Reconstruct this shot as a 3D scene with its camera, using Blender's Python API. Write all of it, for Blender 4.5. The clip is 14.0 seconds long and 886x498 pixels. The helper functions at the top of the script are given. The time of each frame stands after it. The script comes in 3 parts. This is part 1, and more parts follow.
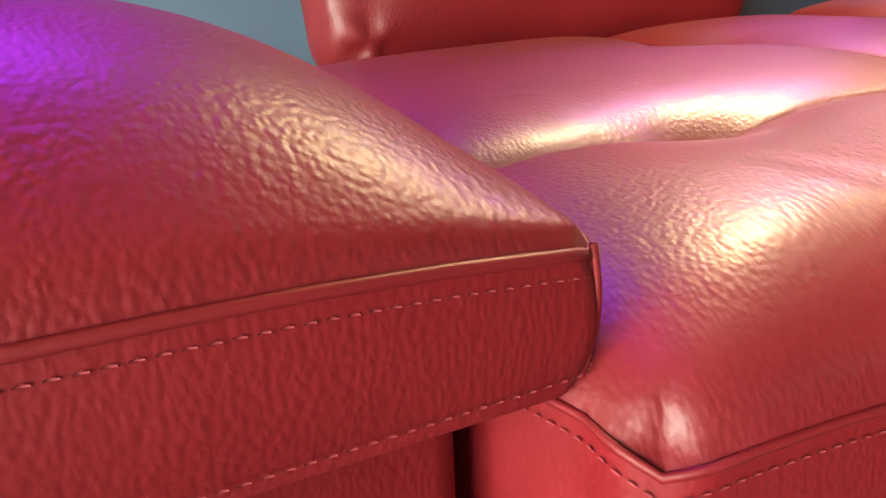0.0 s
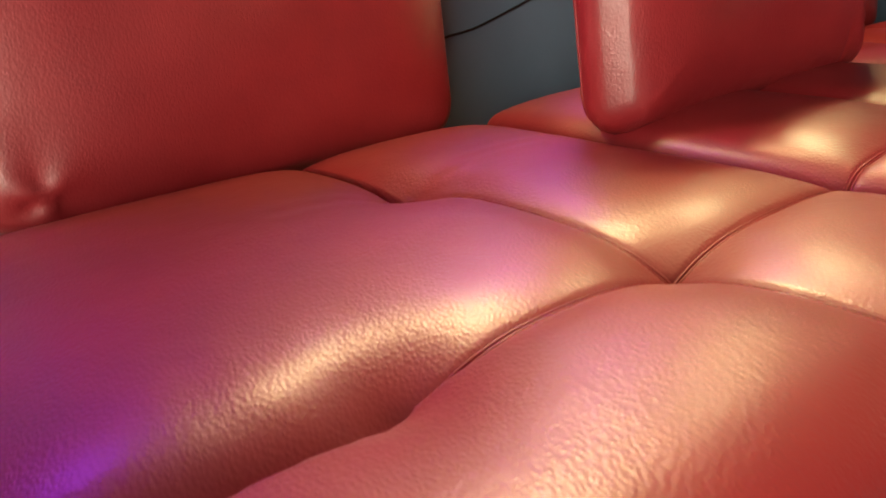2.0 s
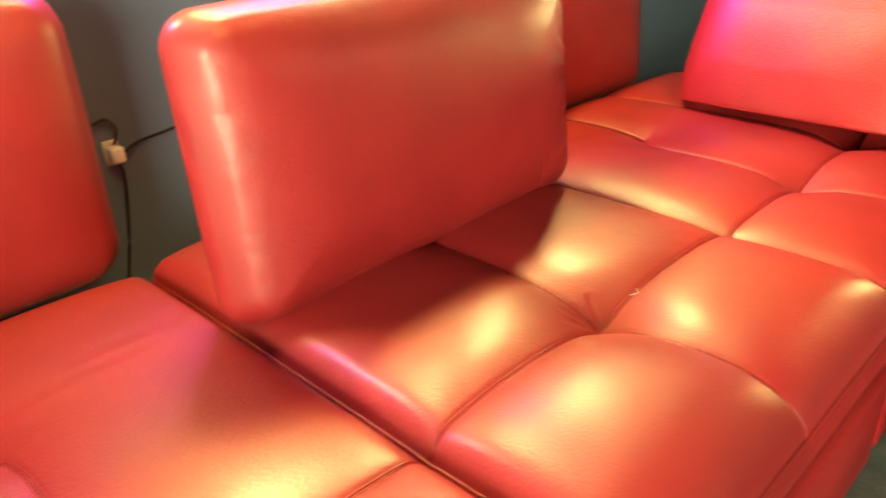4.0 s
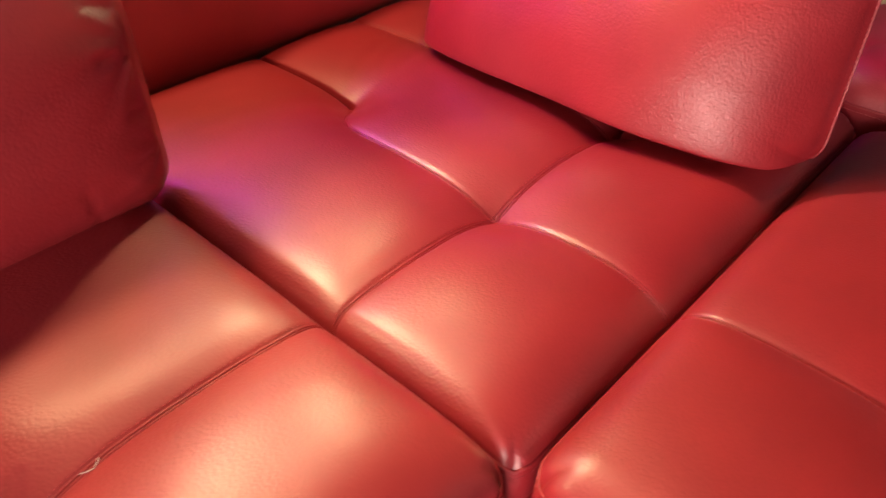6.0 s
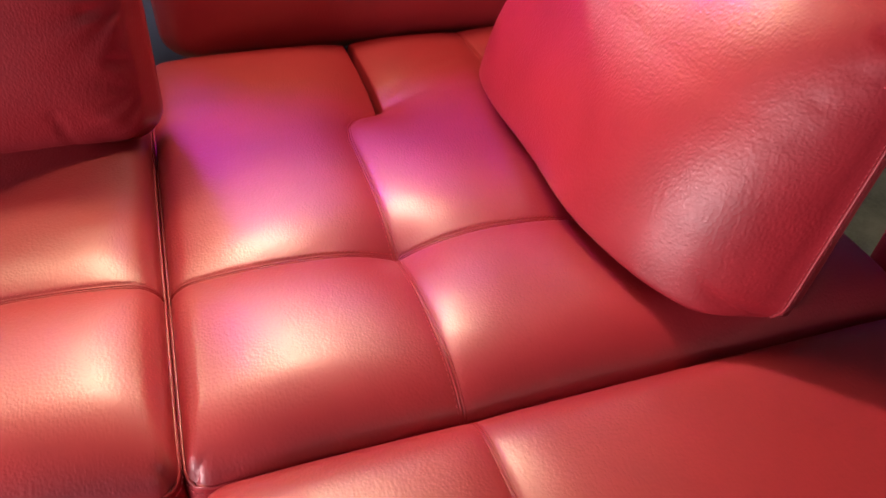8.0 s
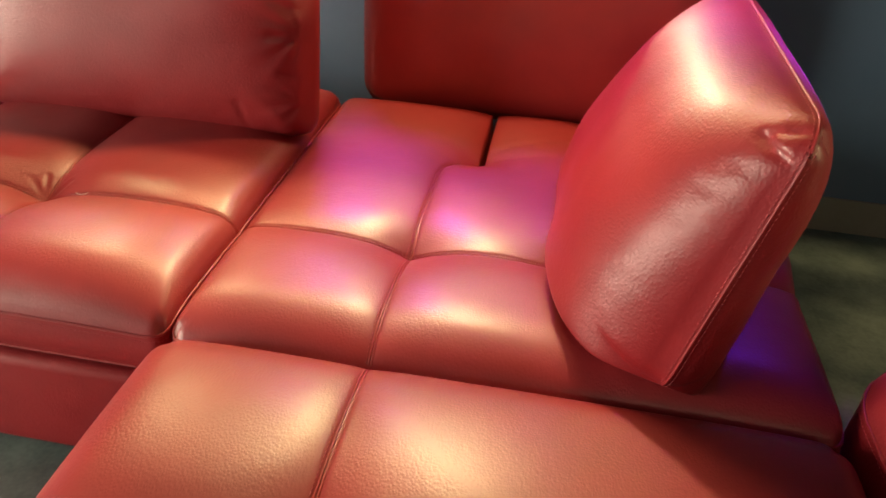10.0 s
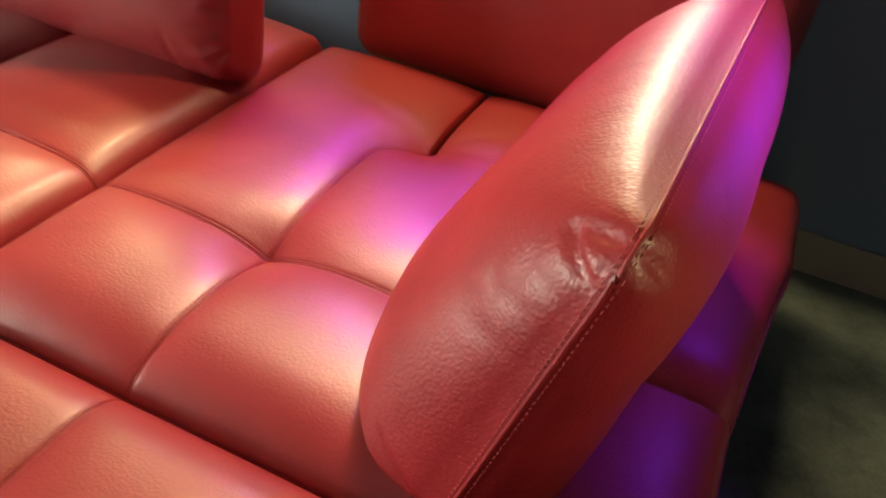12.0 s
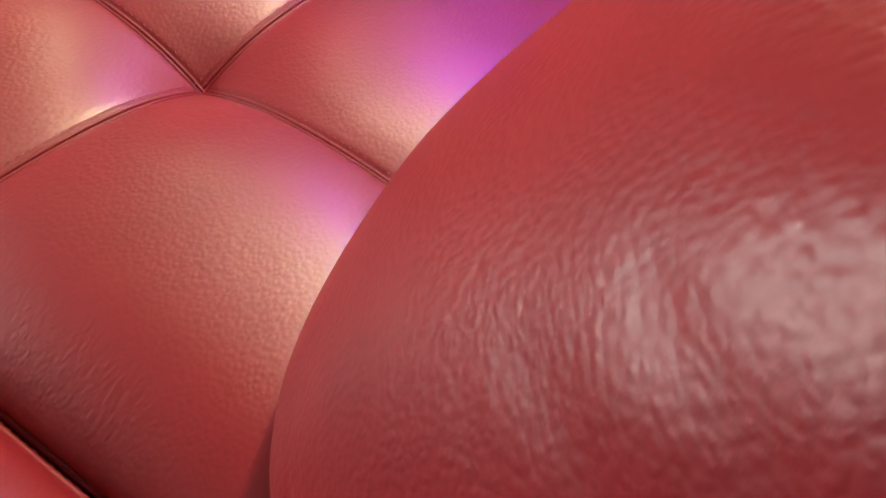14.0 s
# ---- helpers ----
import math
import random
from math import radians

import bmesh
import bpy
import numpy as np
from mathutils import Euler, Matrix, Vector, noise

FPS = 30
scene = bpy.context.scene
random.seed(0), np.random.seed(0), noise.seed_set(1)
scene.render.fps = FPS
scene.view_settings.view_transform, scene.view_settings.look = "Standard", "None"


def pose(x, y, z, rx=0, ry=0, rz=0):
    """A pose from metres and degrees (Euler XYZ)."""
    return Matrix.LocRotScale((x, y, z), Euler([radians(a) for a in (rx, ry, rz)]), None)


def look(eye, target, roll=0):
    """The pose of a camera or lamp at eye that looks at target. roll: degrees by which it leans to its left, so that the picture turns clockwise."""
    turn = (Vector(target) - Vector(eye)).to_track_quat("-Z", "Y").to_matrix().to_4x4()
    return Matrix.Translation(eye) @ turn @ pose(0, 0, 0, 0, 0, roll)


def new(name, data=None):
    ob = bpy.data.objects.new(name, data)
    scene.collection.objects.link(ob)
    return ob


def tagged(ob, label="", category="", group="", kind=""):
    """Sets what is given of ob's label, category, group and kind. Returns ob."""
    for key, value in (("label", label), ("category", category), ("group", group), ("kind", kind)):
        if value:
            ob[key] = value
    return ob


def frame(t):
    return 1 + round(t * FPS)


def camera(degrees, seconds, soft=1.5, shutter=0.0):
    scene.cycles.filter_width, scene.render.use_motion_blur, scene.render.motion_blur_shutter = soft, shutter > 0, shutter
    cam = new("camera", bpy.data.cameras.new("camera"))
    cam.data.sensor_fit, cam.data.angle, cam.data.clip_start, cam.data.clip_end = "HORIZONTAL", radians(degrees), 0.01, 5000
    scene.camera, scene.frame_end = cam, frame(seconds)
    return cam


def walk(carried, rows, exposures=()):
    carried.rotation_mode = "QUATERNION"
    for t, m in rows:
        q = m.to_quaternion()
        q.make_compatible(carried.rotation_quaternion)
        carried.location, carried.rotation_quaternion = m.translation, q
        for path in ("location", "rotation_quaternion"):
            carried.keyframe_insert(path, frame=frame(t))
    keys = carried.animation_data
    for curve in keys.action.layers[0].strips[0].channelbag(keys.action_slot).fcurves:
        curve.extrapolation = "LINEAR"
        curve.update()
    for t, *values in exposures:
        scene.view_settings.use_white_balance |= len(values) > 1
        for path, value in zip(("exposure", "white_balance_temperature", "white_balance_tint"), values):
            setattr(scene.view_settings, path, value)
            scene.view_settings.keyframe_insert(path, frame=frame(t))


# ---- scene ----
cam = camera(60.7, 14.0, shutter=0.25)
PATH = [
    (0, (-2.071, -0.58, 0.583), (-1.522, 1.209, -0.121), -4.6),
    (0.5, (-2.074, -0.573, 0.599), (-1.497, 1.205, -0.115), -4.6),
    (1, (-2.045, -0.561, 0.62), (-1.307, 1.143, -0.121), -4.1),
    (1.5, (-1.958, -0.54, 0.668), (-1.029, 1.076, -0.056), -4.7),
    (2, (-1.918, -0.486, 0.766), (-0.83, 1.029, 0.046), -4.9),
    (2.5, (-1.827, -0.423, 0.895), (-0.791, 1.083, 0.084), -6.6),
    (3, (-1.764, -0.402, 1.017), (-0.762, 1.035, 0.053), -3.7),
    (3.5, (-1.625, -0.472, 1.116), (-0.488, 0.887, 0.188), -1.7),
    (4, (-1.391, -0.58, 1.102), (-0.128, 0.694, 0.218), -2.3),
    (4.2, (-1.33, -0.616, 1.116), (-0.004, 0.592, 0.231), -2.7),
    (6.3, (-0.318, -0.647, 1.193), (0.795, 0.329, -0.151), 2.5),
    (6.5, (-0.229, -0.621, 1.202), (0.867, 0.312, -0.187), 5.0),
    (7, (-0.061, -0.618, 1.219), (0.788, 0.441, -0.25), 4.0),
    (7.5, (0.062, -0.77, 1.259), (0.61, 0.434, -0.241), 4.4),
    (7.7, (0.071, -0.848, 1.24), (0.629, 0.462, -0.164), 4.3),
    (9.8, (0.589, -1.297, 1.26), (0.477, 0.394, 0.198), 3.2),
    (10, (0.623, -1.322, 1.269), (0.4, 0.356, 0.203), 4.0),
    (10.5, (0.786, -1.289, 1.264), (0.271, 0.305, 0.171), 2.1),
    (11, (0.983, -1.193, 1.269), (0.301, 0.349, 0.194), 1.9),
    (11.2, (1.016, -1.15, 1.277), (0.305, 0.387, 0.213), 2.1),
    (11.5, (1.035, -1.028, 1.263), (0.321, 0.513, 0.207), 3.0),
    (12, (1.001, -0.847, 1.256), (0.47, 0.639, 0.028), 8.2),
    (12.5, (1.028, -0.648, 1.218), (0.597, 0.654, -0.237), 12.7),
    (12.6, (0.973, -0.607, 1.185), (0.472, 0.679, -0.263), 12.2),
    (13, (0.934, -0.411, 1.105), (0.34, 0.852, -0.327), 13.8),
    (13.5, (0.856, -0.383, 0.963), (0.315, 0.888, -0.484), 15.8),
    (14, (0.853, -0.436, 0.933), (0.388, 0.777, -0.588), 16.4),
]
SHOTS = [(0.0, 0.08, 6500, 2), (1.0, 0.08, 6900, 1), (1.5, 0.0, 7100, 0), (2.0, -0.25, 7100, 1), (2.5, 0.05, 7400, 1), (3.0, 0.55, 9000, -4), (4.2, 0.94, 10000, -6), (6.3, 0.3, 6500, 24), (7.7, 0.3, 6100, 30), (9.8, 0.25, 7200, 1), (10.5, 0.2, 6800, 3), (12.0, 0.25, 6800, 3), (12.5, 0.25, 6700, 3), (13.0, 0.06, 6300, 3), (14.0, -0.14, 5900, 2)]
walk(cam, [(t, look(eye, target, roll)) for t, eye, target, roll in PATH], SHOTS)

# ---- world and lights ----
world = bpy.data.worlds.new("showroom_dim")
scene.world = world
world.use_nodes = True
world.node_tree.nodes["Background"].inputs[0].default_value = (0.35, 0.5, 0.8, 1)
world.node_tree.nodes["Background"].inputs[1].default_value = 0.04


def spot(name, eye, target, watts, colour, cone, blend=0.6, radius=0.05):
    data = bpy.data.lights.new(name, "SPOT")
    data.energy, data.color, data.spot_size, data.spot_blend, data.shadow_soft_size = watts, colour, radians(cone), blend, radius
    ob = new(name, data)
    ob.matrix_world = look(eye, target)
    return ob


def panel(name, eye, target, watts, colour, sx, sy):
    data = bpy.data.lights.new(name, "AREA")
    data.energy, data.color, data.shape, data.size, data.size_y = watts, colour, "RECTANGLE", sx, sy
    ob = new(name, data)
    ob.matrix_world = look(eye, target)
    return ob


WARM, VIOLET, MAGENTA = (1.0, 0.78, 0.43), (0.2, 0.02, 1.0), (0.49, 0.015, 0.72)
spot("spot_warm_right", (1.55, 1.5, 2.75), (-0.62, -0.1, 0.42), 250, WARM, 26, 0.9, 0.12)
spot("spot_warm_middle", (0.2, 1.6, 2.75), (0.3, -0.58, 0.42), 290, WARM, 29, 0.5, 0.06)
spot("spot_warm_left", (-0.22, 1.3, 2.75), (-1.46, -0.28, 0.42), 430, WARM, 24, 0.9, 0.25)
spot("spot_warm_far_left", (-1.75, 1.9, 2.75), (-0.4, 0.0, 0.42), 190, WARM, 28, 0.9, 0.2)
spot("spot_warm_arm", (-0.8, 4.8, 2.6), (0.95, -0.14, 0.86), 560, (1.0, 0.84, 0.56), 7, 0.7, 0.08)
spot("spot_warm_side", (4.4, -0.6, 1.4), (-0.2, 0.25, 0.78), 260, WARM, 18, 0.6, 0.2)
# Two added fills, no lamps known there, brighten rear seat strips and back cushions.
spot("fill_warm_back_right", (0.3, -0.6, 2.75), (0.55, 0.85, 0.58), 110, (1.0, 0.6, 0.26), 26, 0.8, 0.1)
spot("fill_warm_back_left", (-1.0, -0.6, 2.75), (-1.05, 0.85, 0.58), 75, (1.0, 0.6, 0.26), 26, 0.8, 0.1)
spot("spot_violet_right", (3.3, 1.3, 1.6), (1.06, 0.12, 0.86), 1100, VIOLET, 10, 0.7, 0.12)
spot("spot_violet_rear", (1.95, 1.9, 2.75), (1.2, 0.1, 0.42), 50, VIOLET, 15, 0.6, 0.05)
spot("spot_magenta_right", (-0.42, 2.45, 2.75), (0.42, 0.52, 0.45), 300, MAGENTA, 25, 0.6, 0.3)
spot("spot_magenta_cross", (0.75, 2.7, 2.75), (0.36, 0.48, 0.45), 300, MAGENTA, 22, 0.6, 0.8)
spot("spot_magenta_middle", (-1.9, 2.5, 2.75), (-0.68, 0.12, 0.45), 230, MAGENTA, 13, 0.8, 0.2)
spot("spot_magenta_arm", (0.1, 1.95, 2.75), (0.98, 0.3, 0.82), 520, MAGENTA, 16, 0.8, 0.2)
spot("spot_magenta_left", (0.64, 2.43, 2.75), (-1.42, 0.52, 0.42), 620, (0.46, 0.01, 0.68), 22, 0.4, 0.8)
spot("spot_violet_arm", (-2.55, 1.4, 2.8), (-2.4, -0.05, 0.5), 950, (0.26, 0.02, 0.9), 31, 1.0, 0.8)
spot("spot_violet_left", (-1.7, 3.3, 2.75), (-2.0, 0.08, 0.45), 130, (0.42, 0.01, 0.72), 20, 0.9, 0.8)
# Weak added fill from the front right, not a known fitting.
panel("fill_front", (1.8, -4.2, 2.85), (1.4, 1.0, 0.6), 14, (1.0, 0.86, 0.7), 2.5, 0.8)
# Added warm overhead fill for the rear seat strips, no ceiling panel known.
panel("fill_rear_strip", (-0.15, 1.35, 2.8), (-0.15, 1.0, 0), 60, (1.0, 0.7, 0.36), 1.4, 0.25)
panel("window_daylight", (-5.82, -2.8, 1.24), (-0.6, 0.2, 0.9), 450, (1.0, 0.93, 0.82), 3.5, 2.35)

# ---- materials ----


def material(name, base, rough, metallic=0.0):
    mat = bpy.data.materials.new(name)
    mat.use_nodes = True
    bsdf = mat.node_tree.nodes["Principled BSDF"]
    bsdf.inputs["Base Color"].default_value = (*base, 1)
    bsdf.inputs["Roughness"].default_value = rough
    bsdf.inputs["Metallic"].default_value = metallic
    return mat, mat.node_tree, bsdf


def node(tree, kind, **inputs):
    n = tree.nodes.new(kind)
    for key, value in inputs.items():
        n.inputs[key.replace("_", " ")].default_value = value
    return n


def ramp(tree, source, low, high, stops=(0.35, 0.65)):
    r = tree.nodes.new("ShaderNodeValToRGB")
    r.color_ramp.elements[0].position, r.color_ramp.elements[1].position = stops
    r.color_ramp.elements[0].color, r.color_ramp.elements[1].color = (*low, 1), (*high, 1)
    tree.links.new(source, r.inputs[0])
    return r.outputs[0]


def leather(name, dark, light, rough=0.53, grain=0.46, cell=250.0, gloss_level=0.52, coat=0.4, crease=(1.5, 0.5, 0.55)):
    """Pebbled aniline leather: rounded grain of about three millimetres, drawn-out creases in patches, slow colour drift."""
    mat, tree, bsdf = material(name, light, rough)
    link = tree.links.new
    co = tree.nodes.new("ShaderNodeTexCoord").outputs["Object"]

    def maths(operation, a, b):
        m = tree.nodes.new("ShaderNodeMath")
        m.operation = operation
        for k, v in enumerate((a, b)):
            if isinstance(v, float):
                m.inputs[k].default_value = v
            else:
                link(v, m.inputs[k])
        return m.outputs[0]

    warp = node(tree, "ShaderNodeTexNoise", Scale=60.0, Detail=2.0)
    link(co, warp.inputs["Vector"])
    mixed = tree.nodes.new("ShaderNodeMix")
    mixed.data_type = "VECTOR"
    mixed.inputs[0].default_value = 0.0035
    link(co, mixed.inputs[4]), link(warp.outputs["Color"], mixed.inputs[5])

    def cells(scale, stretch):
        shape = tree.nodes.new("ShaderNodeMapping")
        shape.inputs["Scale"].default_value = stretch
        v = tree.nodes.new("ShaderNodeTexVoronoi")
        v.feature = "SMOOTH_F1"
        v.inputs["Scale"].default_value, v.inputs["Smoothness"].default_value = scale, 0.6
        link(mixed.outputs[1], shape.inputs["Vector"]), link(shape.outputs[0], v.inputs["Vector"])
        return v.outputs["Distance"]

    pebbles, creases = cells(cell, (1.0, 0.85, 0.7)), cells(cell * 0.8, crease)
    slow = node(tree, "ShaderNodeTexNoise", Scale=5.0, Detail=4.0, Roughness=0.6)
    patch = node(tree, "ShaderNodeTexNoise", Scale=9.0, Detail=3.0)
    fine = node(tree, "ShaderNodeTexNoise", Scale=700.0, Detail=2.0)
    for n in (slow, patch, fine):
        link(co, n.inputs["Vector"])
    blend = tree.nodes.new("ShaderNodeMapRange")
    blend.inputs[1].default_value, blend.inputs[2].default_value = 0.3, 0.7
    blend.inputs[4].default_value = 0.7
    link(patch.outputs[0], blend.inputs[0])
    grains = tree.nodes.new("ShaderNodeMix")
    link(blend.outputs[0], grains.inputs[0]), link(pebbles, grains.inputs[2]), link(creases, grains.inputs[3])
    height = maths("ADD", maths("MULTIPLY", grains.outputs[0], -1.0), maths("MULTIPLY", fine.outputs[0], 0.12))
    bump = node(tree, "ShaderNodeBump", Strength=grain, Distance=0.0012)
    link(height, bump.inputs["Height"])
    link(bump.outputs[0], bsdf.inputs["Normal"])
    link(ramp(tree, slow.outputs[0], dark, light), bsdf.inputs["Base Color"])
    gloss = tree.nodes.new("ShaderNodeMapRange")
    gloss.inputs[3].default_value, gloss.inputs[4].default_value = rough - 0.04, rough + 0.05
    link(patch.outputs[0], gloss.inputs[0])
    link(gloss.outputs[0], bsdf.inputs["Roughness"])
    bsdf.inputs["Specular IOR Level"].default_value = gloss_level
    bsdf.inputs["Coat Weight"].default_value, bsdf.inputs["Coat Roughness"].default_value = coat, 0.29
    film = node(tree, "ShaderNodeBump", Strength=grain * 0.65, Distance=0.0012)
    link(height, film.inputs["Height"])
    link(film.outputs[0], bsdf.inputs["Coat Normal"])
    return mat


def rough_surface(name, dark, light, rough, scale, bump_mm=0.5, fine=120.0):
    mat, tree, bsdf = material(name, light, rough)
    link = tree.links.new
    co = tree.nodes.new("ShaderNodeTexCoord").outputs["Object"]
    big = node(tree, "ShaderNodeTexNoise", Scale=scale, Detail=6.0, Roughness=0.65)
    small = node(tree, "ShaderNodeTexNoise", Scale=fine, Detail=3.0)
    link(co, big.inputs["Vector"]), link(co, small.inputs["Vector"])
    both = tree.nodes.new("ShaderNodeMath")
    both.operation = "MULTIPLY_ADD"
    both.inputs[1].default_value = 0.25
    link(small.outputs[0], both.inputs[0]), link(big.outputs[0], both.inputs[2])
    link(ramp(tree, both.outputs[0], dark, light, (0.45, 0.8)), bsdf.inputs["Base Color"])
    bump = node(tree, "ShaderNodeBump", Strength=0.4, Distance=bump_mm / 1000)
    link(small.outputs[0], bump.inputs["Height"])
    link(bump.outputs[0], bsdf.inputs["Normal"])
    return mat


RED = leather("red_leather", (0.225, 0.009, 0.0145), (0.275, 0.013, 0.0185))
RED_ARM = leather("red_leather_drawn_grain", (0.225, 0.009, 0.0145), (0.275, 0.013, 0.0185), crease=(0.5, 1.0, 1.4), rough=0.48, coat=0.18, grain=0.56, cell=240.0, gloss_level=0.42)
RED_BLOCK = leather("red_leather_arm_block", (0.225, 0.009, 0.0145), (0.275, 0.013, 0.0185), rough=0.48, gloss_level=0.42, coat=0.24, grain=0.64, crease=(1.1, 0.34, 0.34))
RED_NEAR = leather("red_leather_pebbled", (0.225, 0.009, 0.0145), (0.275, 0.013, 0.0185), grain=0.56, cell=240.0)
RED_BAND = leather("red_leather_band", (0.225, 0.009, 0.0145), (0.275, 0.013, 0.0185), gloss_level=0.35, coat=0.03)
WELT = leather("red_leather_welt", (0.225, 0.009, 0.0145), (0.275, 0.013, 0.0185), rough=0.5, grain=0.2, coat=0.1)
THREAD = material("red_thread", (0.42, 0.06, 0.07), 0.6)[0]
CREAM = leather("cream_leather", (0.6, 0.56, 0.46), (0.68, 0.64, 0.54), rough=0.45)
PAINT = rough_surface("blue_grey_wall_paint", (0.108, 0.168, 0.245), (0.13, 0.196, 0.28), 0.55, 1.5, 0.3, 300)
CONCRETE = rough_surface("sealed_concrete", (0.06, 0.085, 0.088), (0.17, 0.215, 0.2), 0.42, 7.0, 0.4, 90)
SKIRTING = rough_surface("beige_vinyl_skirting", (0.22, 0.21, 0.17), (0.27, 0.26, 0.21), 0.5, 4.0, 0.2)
CEIL = rough_surface("ceiling_paint", (0.05, 0.05, 0.055), (0.06, 0.06, 0.065), 0.8, 3.0)
BLACK = material("black_rubber", (0.012, 0.012, 0.012), 0.5)[0]
UNDER = material("black_lining_cloth", (0.01, 0.01, 0.01), 0.9)[0]
WHITE = material("white_plastic", (0.75, 0.74, 0.7), 0.4)[0]
PAPER = material("glossy_card", (0.6, 0.6, 0.6), 0.3)[0]
INK = material("grey_print", (0.12, 0.13, 0.13), 0.35)[0]
ORANGE_INK = material("brown_print", (0.45, 0.2, 0.12), 0.35)[0]
PRINT = rough_surface("printed_photograph", (0.25, 0.27, 0.27), (0.7, 0.7, 0.68), 0.3, 22.0, 0.05)
GLASS, glass_tree, glass_bsdf = material("clear_glass", (0.9, 0.95, 0.95), 0.02)
glass_bsdf.inputs["Transmission Weight"].default_value = 1.0
STEEL = material("brushed_steel", (0.5, 0.5, 0.5), 0.3, 1.0)[0]

# ---- mesh helpers ----


def mesh_part(name, verts, faces, mat, parent=None, label="", smooth=True):
    me = bpy.data.meshes.new(name)
    me.from_pydata([tuple(map(float, v)) for v in verts], [], faces)
    me.validate()
    if smooth:
        me.polygons.foreach_set("use_smooth", [True] * len(me.polygons))
    me.materials.append(mat)
    me.update()
    ob = new(name, me)
    if parent is not None:
        ob.parent = parent
    return tagged(ob, label)


def bm_part(name, bm, mat, parent=None, label="", smooth=True):
    bmesh.ops.recalc_face_normals(bm, faces=bm.faces)
    me = bpy.data.meshes.new(name)
    bm.to_mesh(me)
    bm.free()
    if smooth:
        me.polygons.foreach_set("use_smooth", [True] * len(me.polygons))
    me.materials.append(mat)
    ob = new(name, me)
    if parent is not None:
        ob.parent = parent
    return tagged(ob, label)


def thing(name, label, category, group="", kind="", at=None):
    ob = new(name)
    ob.empty_display_size = 0.1
    if at is not None:
        ob.matrix_world = at
    return tagged(ob, label, category, group, kind)


def box_bm(x0, x1, y0, y1, z0, z1, bevel=0.004, segments=2):
    bm = bmesh.new()
    bmesh.ops.create_cube(bm, size=1)
    bmesh.ops.scale(bm, vec=(x1 - x0, y1 - y0, z1 - z0), verts=bm.verts)
    bmesh.ops.translate(bm, vec=((x0 + x1) / 2, (y0 + y1) / 2, (z0 + z1) / 2), verts=bm.verts)
    if bevel:
        bmesh.ops.bevel(bm, geom=list(bm.edges), offset=bevel, segments=segments, profile=0.5, affect="EDGES")
    return bm


def tube(points, radius, sides=6, closed=False):
    """Vertices and faces of a tube along points."""
    pts = np.array(points, float)
    n = len(pts)
    if closed:
        ahead = np.roll(pts, -1, 0) - np.roll(pts, 1, 0)
    else:
        ahead = np.gradient(pts, axis=0)
    ahead /= np.linalg.norm(ahead, axis=1)[:, None] + 1e-9
    side = np.cross(ahead, (0.03, 0.02, 1.0))
    flat = np.linalg.norm(side, axis=1) < 0.2
    side[flat] = np.cross(ahead[flat], (1.0, 0.1, 0))
    side /= np.linalg.norm(side, axis=1)[:, None]
    up = np.cross(side, ahead)
    verts, faces = [], []
    for k in range(n):
        for s in range(sides):
            a = 2 * math.pi * s / sides
            verts.append(pts[k] + radius * (math.cos(a) * side[k] + math.sin(a) * up[k]))
    for k in range(n if closed else n - 1):
        a, b = k * sides, ((k + 1) % n) * sides
        for s in range(sides):
            t = (s + 1) % sides
            faces.append((a + s, a + t, b + t, b + s))
    return verts, faces


def resample(points, step):
    pts = np.array(points, float)
    run = np.r_[0, np.cumsum(np.linalg.norm(np.diff(pts, axis=0), axis=1))]
    want = np.linspace(0, run[-1], max(2, int(round(run[-1] / step)) + 1))
    return np.stack([np.interp(want, run, pts[:, k]) for k in range(pts.shape[1])], 1)


def stitches(points, normals=None, length=0.0055, gap=0.0035, wide=0.0008):
    """A row of slightly slanted thread stitches along points, as one list of vertices and faces."""
    pts = resample(points, length + gap)
    verts, faces = [], []
    for k in range(len(pts) - 1):
        a, b = pts[k], pts[k] + (pts[k + 1] - pts[k]) * length / (length + gap)
        d = (b - a) / (np.linalg.norm(b - a) + 1e-9)
        s = np.cross(d, (0.02, 0.03, 1))
        if np.linalg.norm(s) < 0.2:
            s = np.cross(d, (1, 0, 0))
        s /= np.linalg.norm(s)
        u = np.cross(s, d)
        i = len(verts)
        mid = (a + b) / 2 + u * wide * 0.6
        for c in (a, mid, b):
            w = wide * (1.0 if c is mid else 0.55)
            verts += [c + s * w, c + u * w, c - s * w, c - u * w]
        for r in (0, 4):
            for q in range(4):
                p = (q + 1) % 4
                faces.append((i + r + q, i + r + p, i + r + 4 + p, i + r + 4 + q))
        faces += [(i, i + 1, i + 2, i + 3), (i + 11, i + 10, i + 9, i + 8)]
    return verts, faces


def joined(pieces):
    verts, faces = [], []
    for v, f in pieces:
        k = len(verts)
        verts += list(v)
        faces += [tuple(i + k for i in face) for face in f]
    return verts, faces


def steps(lo, hi, coarse, marks):
    """Grid lines from lo to hi, close together near each (place, reach, step)."""
    out, x = [lo], lo
    while x < hi - 1e-6:
        step = coarse
        for place, reach, fine in marks:
            far = max(0.0, abs(x - place) - reach)
            step = min(step, fine + far * 0.35)
        x = min(hi, x + step)
        out.append(x)
    return np.array(out)


def line_distance(x, y, line):
    best = np.full(x.shape, 9.0)
    for (ax, ay), (bx, by) in zip(line[:-1], line[1:]):
        dx, dy = bx - ax, by - ay
        t = np.clip(((x - ax) * dx + (y - ay) * dy) / (dx * dx + dy * dy), 0, 1)
        best = np.minimum(best, np.hypot(x - ax - t * dx, y - ay - t * dy))
    return best


